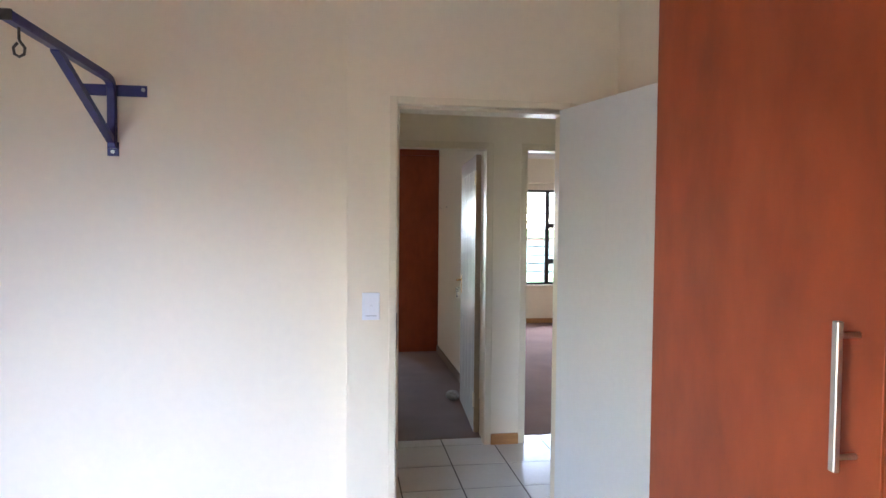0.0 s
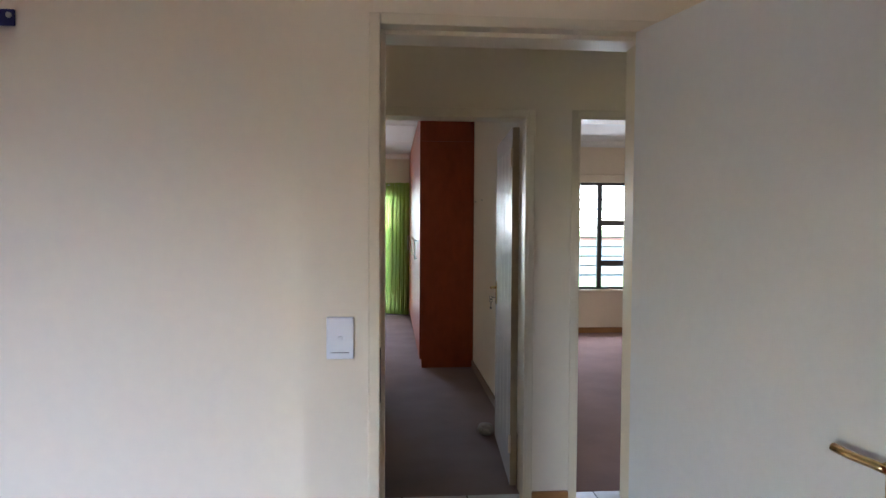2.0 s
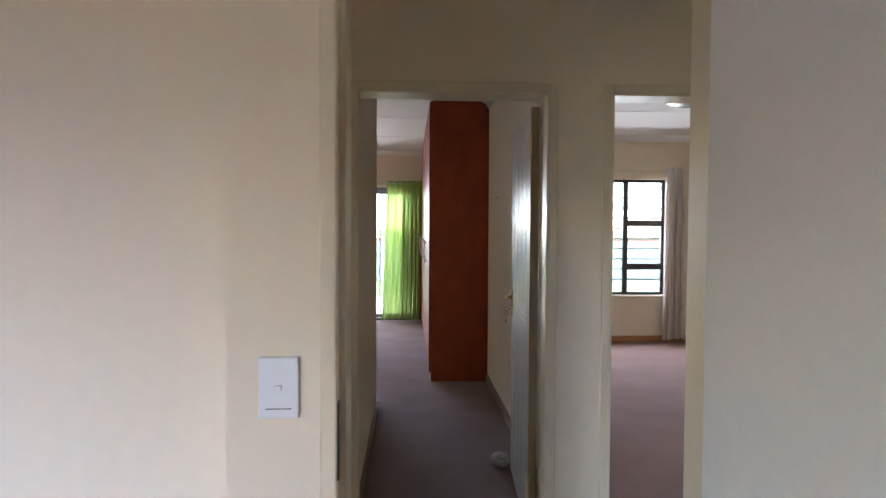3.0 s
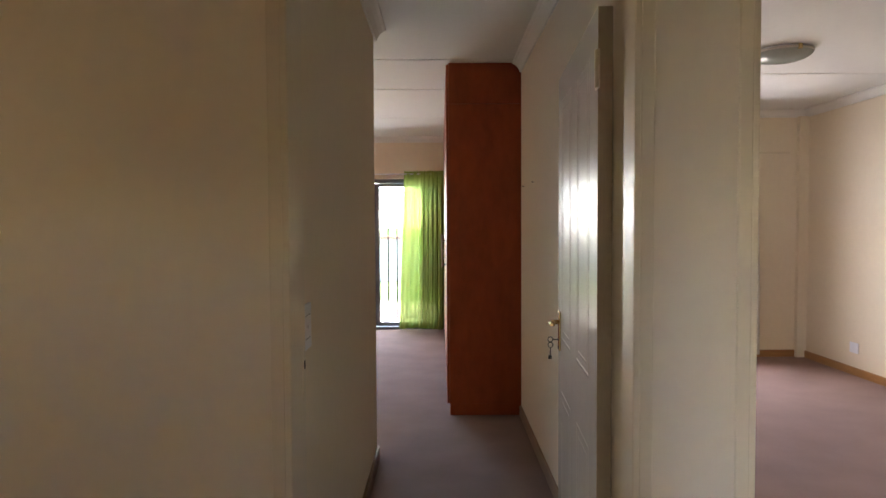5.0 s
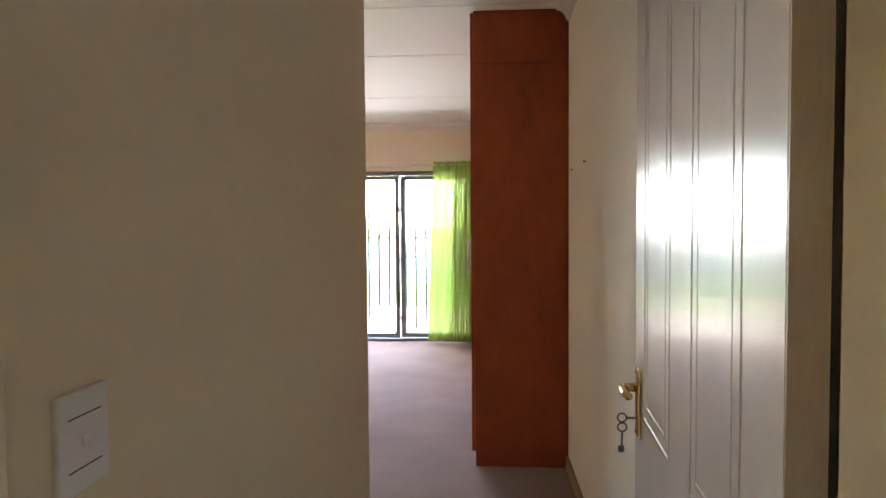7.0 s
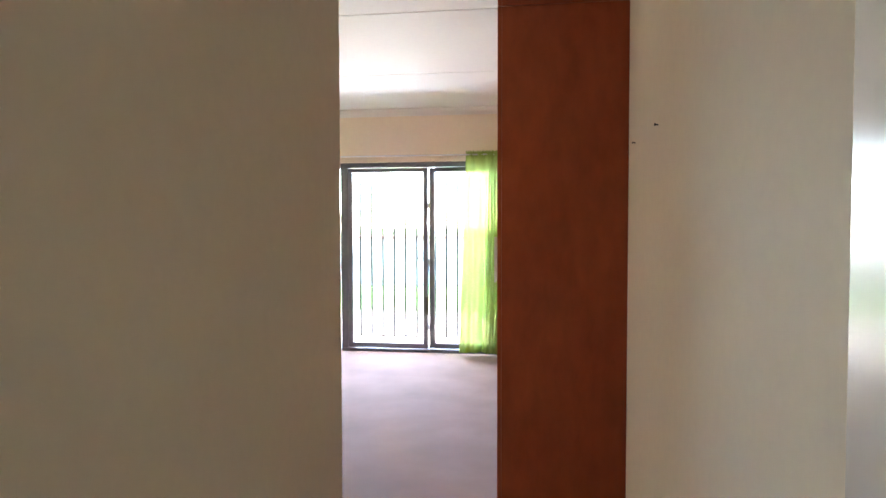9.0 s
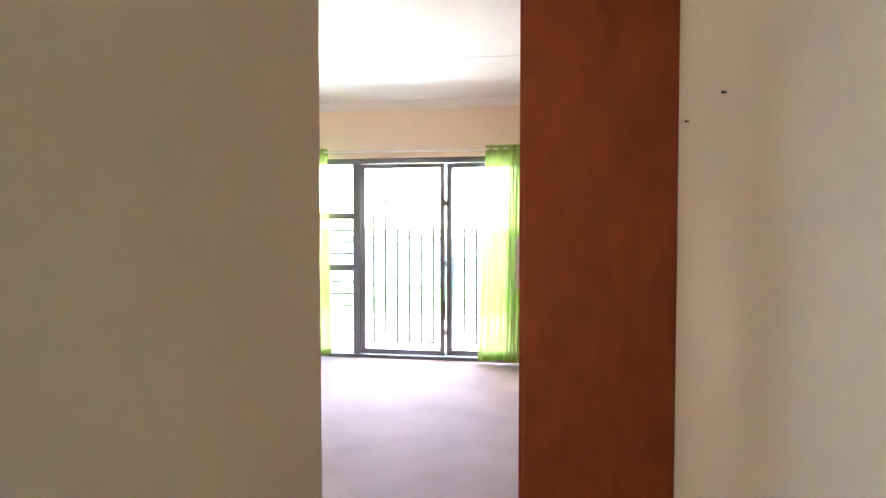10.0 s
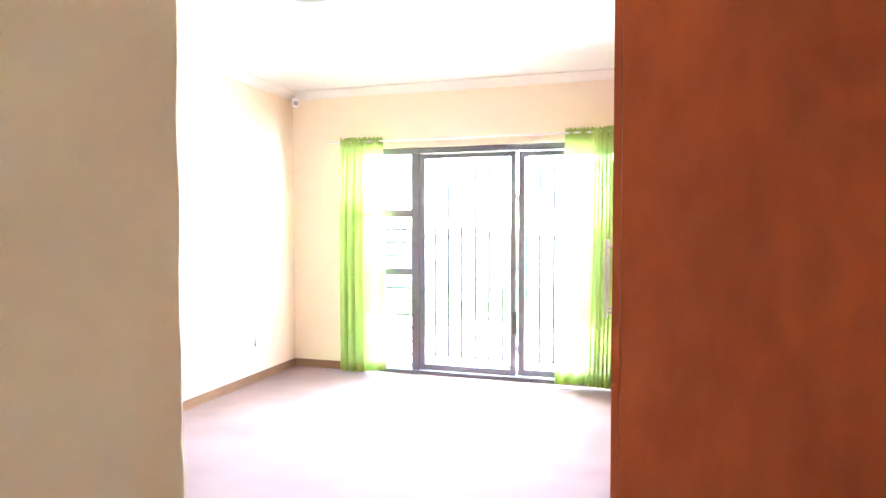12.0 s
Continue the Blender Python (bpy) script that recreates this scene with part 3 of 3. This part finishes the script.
# side light with two transoms and thin horizontal bars
for z0, z1 in ((1.455, 1.525), (0.912, 0.978)):
    part("transom", boxes((SD[0] + 0.05, XS[1] - 0.045, -0.03, 0.03, z0, z1), bevel=0.003), BRONZE, sd)
p = part("pane", boxes((SD[0] + 0.05, XS[1] - 0.045, 0.000, 0.006, 0.035, 2.035)), GLASS, sd, "glass pane tinted to dim the view outside")
p.visible_shadow = False
for z in (0.16, 0.285, 0.41, 0.535, 0.66, 0.785, 1.09, 1.215, 1.34):
    bm = bmesh.new()
    tube(bm, [(SD[0] + 0.05, 0.055, z), (XS[1] - 0.045, 0.055, z)], 0.011, 6)
    part("burglar_bar", bm, BARS, sd)

# security gate outside: two leaves of upright bars
gate_y = YF + 0.19


def gate_leaf(x0, x1, n):
    g = thing("security_gate", "grey steel security gate with upright bars, shut", "gate", at=(0, gate_y, 0.012))
    fr = boxes((x0, x0 + 0.022, -0.011, 0.011, 0.0, 2.03), (x1 - 0.022, x1, -0.011, 0.011, 0.0, 2.03), (x0 + 0.022, x1 - 0.022, -0.011, 0.011, 0.0, 0.022), (x0 + 0.022, x1 - 0.022, -0.011, 0.011, 2.008, 2.03))
    part("gate_frame", fr, BARS, g)
    i0, i1, zb, zt = x0 + 0.135, x1 - 0.135, 0.135, 1.90
    bm = bmesh.new()
    square_bar(bm, [(i0, 0, zb), (i1, 0, zb)], 0.016, 0.016, (0, 1, 0))
    part("rail", bm, BARS, g)
    bm = bmesh.new()
    square_bar(bm, [(i0, 0, zt), (i1, 0, zt)], 0.016, 0.016, (0, 1, 0))
    part("rail", bm, BARS, g)
    for (ax, az), (bx, bz) in (((x0 + 0.02, 0.02), (i0, zb)), ((x1 - 0.02, 0.02), (i1, zb)), ((x0 + 0.02, 2.01), (i0, zt)), ((x1 - 0.02, 2.01), (i1, zt))):
        bm = bmesh.new()
        square_bar(bm, [(ax, 0, az), (bx, 0, bz)], 0.014, 0.014, (0, 1, 0))
        part("corner_strut", bm, BARS, g)
    for a, b in ((x0 + 0.02, i0), (i1, x1 - 0.02)):
        bm = bmesh.new()
        square_bar(bm, [(a, 0, 1.02), (b, 0, 1.02)], 0.014, 0.014, (0, 1, 0))
        part("stub", bm, BARS, g)
    for k in range(n):
        x = i0 + (i1 - i0) * k / (n - 1)
        bm = bmesh.new()
        square_bar(bm, [(x, 0, zb), (x, 0, zt)], 0.020, 0.020, (1, 0, 0))
        part("bar", bm, BARS, g)


gate_leaf(XS[1] + 0.0, XS[2] - 0.0, 6)
gate_leaf(XS[2] + 0.065, SD[1] - 0.01, 6)


# ---- curtains ----
def curtain(name, x0, x1, b0, b1, y, z0, z1, folds, mat, label, seed, flat=None):
    """A gathered curtain: a header ruffle on the rail, folds that deepen downwards, a doubled hem.
    flat: +1 or -1 where the cloth hangs nearly flat towards its far or near end, with its folds bunched at the other."""
    rnd = random.Random(seed)
    ph = [rnd.uniform(0, 6.28) for _ in range(4)]
    c = thing(name, label, "curtain", at=(0, y, 0), group="curtains")
    nx, nz = folds * 14, 34

    def bunch(u):
        if flat is None:
            return u, 1.0
        v = u if flat > 0 else 1 - u
        k = max(0.0, min(1.0, (v - 0.45) / 0.25))
        q = v * 1.45 if v < 0.55 else 0.7975 + (v - 0.55) * 0.45
        return (q if flat > 0 else 1 - q), 1.0 - 0.65 * k

    def surface(za, zb, rows, off):
        bm = bmesh.new()
        grid = []
        for j in range(rows + 1):
            z = za + (zb - za) * j / rows
            s = (z1 - z) / (z1 - z0)
            row = []
            for i in range(nx + 1):
                u = i / nx
                w, deep = bunch(u)
                amp = (0.014 + 0.046 * min(1, s * 3)) * deep
                if z > z1 - 0.07:
                    amp = 0.009
                wob = w + 0.012 * math.sin(5 * s + ph[0]) * math.sin(3 * u + ph[1])
                a = 2 * math.pi * folds * wob + ph[2]
                yy = amp * math.sin(a) + 0.4 * amp * math.sin(0.53 * a + ph[3] + 1.3 * s)
                if z > z1 - 0.07:
                    yy += 0.006 * math.sin(2 * math.pi * folds * 2.7 * u + ph[1])
                xx = (x0 + (x1 - x0) * u) * (1 - s) + (b0 + (b1 - b0) * u) * s + 0.019 * deep * deep * math.sin(a + 1.2)
                zz = z + (0.010 * math.sin(2 * math.pi * folds * 1.7 * u + ph[0]) if j == rows and zb == z1 else 0) + (0.012 * math.sin(4 * u + ph[1]) if z < z0 + 0.01 else 0)
                row.append(bm.verts.new((xx, yy + off, zz)))
            grid.append(row)
        for a, b in zip(grid, grid[1:]):
            for i in range(nx):
                bm.faces.new((a[i], a[i + 1], b[i + 1], b[i]))
        return bm

    part("cloth", surface(z0, z1, nz, 0), mat, c, smooth=True)
    part("hem", surface(z0 - 0.002, z0 + 0.06, 3, -0.004), mat, c, smooth=True)
    part("header", surface(z1 - 0.055, z1, 3, -0.005), mat, c, smooth=True)
    return c


YC = YF - 0.075
curtain("curtain", -2.04, -1.63, -2.05, -1.60, YC, 0.03, 2.185, 8, LIME, "lime green sheer curtain hanging from a rail, drawn aside", 3, 1)
curtain("curtain", 0.02, 0.545, -0.06, 0.54, YC, 0.03, 2.185, 12, LIME, "lime green sheer curtain beside the wardrobe, drawn aside", 8, -1)
rl = thing("curtain_rail", "white curtain rail above the sliding door", "curtain rail", at=(0, YF, 0))
bm = bmesh.new()
tube(bm, [(-2.16, -0.075, 2.15), (0.555, -0.075, 2.15)], 0.009, 10)
part("rail", bm, PLASTIC, rl, smooth=True)
for x in (-2.05, -0.86, 0.5):
    part("bracket", boxes((x - 0.01, x + 0.01, -0.07, 0.0, 2.145, 2.165)), PLASTIC, rl)
solid("trim_lintel", boxes((-2.2, 0.558, YF - 0.012, YF, 2.09, 2.135), bevel=0.003), FRAME, "painted plaster band over the sliding door", kind="structure")


# ---- lamps, sensor, nails, pebble ----
def ceiling_lamp(x, y, label):
    c = thing("ceiling_lamp", label, "ceiling lamp", at=(x, y, CEILING), group="ceiling lamps")
    bm = bmesh.new()
    lathe(bm, [(0.001, 0), (0.175, 0), (0.175, -0.022), (0.165, -0.026), (0.155, -0.022)], 40)
    part("base", bm, PLASTIC, c, smooth=False)
    bm = bmesh.new()
    lathe(bm, [(0.192, -0.016), (0.198, -0.022), (0.196, -0.030), (0.182, -0.046), (0.150, -0.062), (0.100, -0.074), (0.045, -0.080), (0.001, -0.081)], 48)
    part("shade", bm, OPAL, c, "frosted glass dish", smooth=True)
    bm = bmesh.new()
    lathe(bm, [(0.190, -0.012), (0.2005, -0.014), (0.2015, -0.022), (0.1985, -0.030)], 48)
    part("rim", bm, STEEL, c, "thin metal rim", smooth=True)
    for a in (0.6, 2.7, 4.8):
        x1, y1 = 0.200 * math.cos(a), 0.200 * math.sin(a)
        bm = boxes((x1 - 0.012, x1 + 0.012, y1 - 0.012, y1 + 0.012, -0.040, -0.006), bevel=0.003)
        part("clip", bm, BRASS, c)


ceiling_lamp(-1.07, 10.0, "round frosted glass ceiling lamp, switched off")
ceiling_lamp(2.92, 8.22, "round frosted glass ceiling lamp in the third bedroom")
pir = thing("motion_sensor", "small white alarm motion sensor in the corner", "sensor", at=(XL + 0.05, YF - 0.05, 2.555), turn=45)
part("housing", boxes((-0.03, 0.03, -0.03, 0.015, -0.045, 0.045), bevel=0.008, segments=3), PLASTIC, pir)
part("lens", boxes((-0.02, 0.02, -0.036, -0.029, -0.03, 0.01), bevel=0.003), OPAL, pir)
for y, z, r in ((7.877, 1.725, 0.0045), (8.334, 1.725, 0.0038)):
    bm = bmesh.new()
    tube(bm, [(XR, y, z), (XR - 0.010, y, z + 0.001)], r * 0.6, 8)
    tube(bm, [(XR - 0.009, y, z + 0.001), (XR - 0.013, y, z + 0.001)], r, 8)
    solid("nail", bm, SCREW, "small dark nail standing in the plaster", "nail")
bm = bmesh.new()
bmesh.ops.create_icosphere(bm, subdivisions=3, radius=0.062)
for v in bm.verts:
    n = noise.noise(v.co * 22) * 0.010
    v.co = Vector((v.co.x * 0.95, v.co.y * 1.15, v.co.z * 0.72)) + v.co.normalized() * n
    v.co.z = max(v.co.z, -0.038)
for v in bm.verts:
    v.co += Vector((0.945, 6.385, 0.038))
solid("door_stop_stone", bm, STONE, "pale rounded stone holding the door open", "stone", smooth=True)


# ---- third bedroom window ----
w3 = thing("window_3", "dark steel window with burglar bars", "window", at=(0, YB3 + 0.08, 0), kind="structure")
mx = 3.17
fw = 0.04
part("window_frame", boxes((W3[0], W3[1], -0.02, 0.02, W3[2], W3[2] + fw), (W3[0], W3[1], -0.02, 0.02, W3[3] - fw, W3[3]), (W3[0], W3[0] + fw, -0.02, 0.02, W3[2] + fw, W3[3] - fw), (W3[1] - fw, W3[1], -0.02, 0.02, W3[2] + fw, W3[3] - fw)), WINST, w3)
part("mullion", boxes((mx - 0.02, mx + 0.045, -0.025, 0.025, W3[2] + fw, W3[3] - fw), bevel=0.003), WINST, w3)
for z in (0.972, 1.535):
    part("transom", boxes((mx + 0.045, W3[1] - fw, -0.022, 0.022, z - 0.040, z + 0.040), bevel=0.003), WINST, w3)
pn = part("pane", boxes((W3[0] + fw, W3[1] - fw, -0.003, 0.003, W3[2] + fw, W3[3] - fw)), GLASS, w3, "glass pane tinted to dim the view outside")
pn.visible_shadow = False
for k in range(9):
    z = 0.80 + k * 0.1335
    bm = bmesh.new()
    tube(bm, [(W3[0] + 0.02, 0.05, z), (W3[1] - 0.02, 0.05, z)], 0.011, 6)
    part("burglar_bar", bm, WINST, w3)
part("window_sill", boxes((W3[0] - 0.03, W3[1] + 0.03, -0.115, -0.021, W3[2] - 0.03, W3[2] + 0.004), bevel=0.004), FRAME, w3, "cream painted sill")
curtain("curtain", 3.63, 3.88, 3.62, 3.90, YB3 - 0.09, 0.05, 2.245, 6, WHITEC, "cream curtain hanging beside the window", 5)
bm = bmesh.new()
tube(bm, [(2.2, YB3 - 0.09, 2.20), (4.23, YB3 - 0.09, 2.20)], 0.010, 10)
box(bm, 4.16, 4.175, YB3 - 0.09, YB3, 2.195, 2.21)
box(bm, 2.3, 2.315, YB3 - 0.09, YB3, 2.195, 2.21)
solid("curtain_rail", bm, FRAME, "thin curtain rail above the steel window", "curtain rail")
solid("wall_pier", boxes((XR3 - 0.10, XR3, YB3 - 0.06, YB3, 0, CEILING - 0.07)), PAINT, "cream plaster pier in the corner", kind="structure")

# ---- first bedroom window, behind the walker ----
w1 = thing("window_1", "dark steel window of the first bedroom", "window", at=(B1X0 - 0.10, 0, 0), kind="structure")
for name, dims in (("sill_bar", (-0.02, 0.02, W1[0], W1[1], 0.0, 0.04)), ("head_bar", (-0.02, 0.02, W1[0], W1[1], 1.74, 1.78)), ("side_bar", (-0.02, 0.02, W1[0], W1[0] + 0.04, 0.04, 1.74)),
                   ("side_bar", (-0.02, 0.02, W1[1] - 0.04, W1[1], 0.04, 1.74)), ("mullion", (-0.02, 0.02, -0.62, -0.58, 0.04, 1.74))):
    part(name, boxes(dims), WINST, w1)

# ---- outside ----
solid("ground", boxes((-400, 400, -400, 400, -0.6, -0.13)), GRASS, "green lawn round the house", kind="structure")
solid("patio", boxes((-9, 9, YF + 0.22, YF + 3.6, -0.14, -0.03)), PAVE, "pale concrete paving outside the sliding door", kind="structure")
# Unseen ground, coloured to warm the light bounced into the first bedroom.
solid("bounce_ground", boxes((-30, B1X0 - 0.9, -20, 7, -0.14, -0.03)), WARM_GROUND, "unseen warm ground added beside the house to tint bounced light", kind="structure")
gw = thing("garden_wall", "pale plastered garden wall with a red brick coping", "wall", at=(0, YF + 9.0, -0.13))
part("wall_body", boxes((-25, 25, 0, 0.22, 0, 1.20)), PLASTER, gw)
part("coping", boxes((-25, 25, -0.03, 0.25, 1.20, 1.28), bevel=0.01), COPING, gw)
solid("foundation", boxes((XL - 0.22, XR3 + 0.22, B1Y0 - 0.22, YF + 0.22, -0.5, -0.125)), PLASTER, "plastered house foundation", kind="structure")
solid("roof", boxes((XL - 0.7, XR3 + 0.8, B1Y0 - 0.75, YF + 0.75, CEILING + 0.06, CEILING + 0.26)), ROOF, "grey sheet roof with eaves", kind="structure")

# ---- hall tiles ----
PITCH = 0.355
tile_mesh = None
for i in range(-8, 8):
    for j in range(-3, 2):
        x0, y0 = 0.690 + PITCH * i, 4.895 + PITCH * j
        x1, y1 = x0 + PITCH - 0.007, y0 + PITCH - 0.007
        a, b, c, d = max(x0, -1.81), min(x1, 3.2), max(y0, 3.932), min(y1, 5.383)
        if b - a < 0.02 or d - c < 0.02:
            continue
        whole = (a, b, c, d) == (x0, x1, y0, y1)
        if whole and tile_mesh:
            me = tile_mesh
        else:
            bm = boxes((0, b - a, 0, d - c, -0.010, 0.0))
            bmesh.ops.bevel(bm, geom=[e for e in bm.edges if all(v.co.z > -0.005 for v in e.verts)], offset=0.0015, segments=2, affect="EDGES")
            me = mesh("tile", bm, TILE)
            if whole:
                tile_mesh = me
        t = new("tile", me)
        t.location = (a, c, random.uniform(-0.0006, 0.0003))
        t.parent = hall_floor
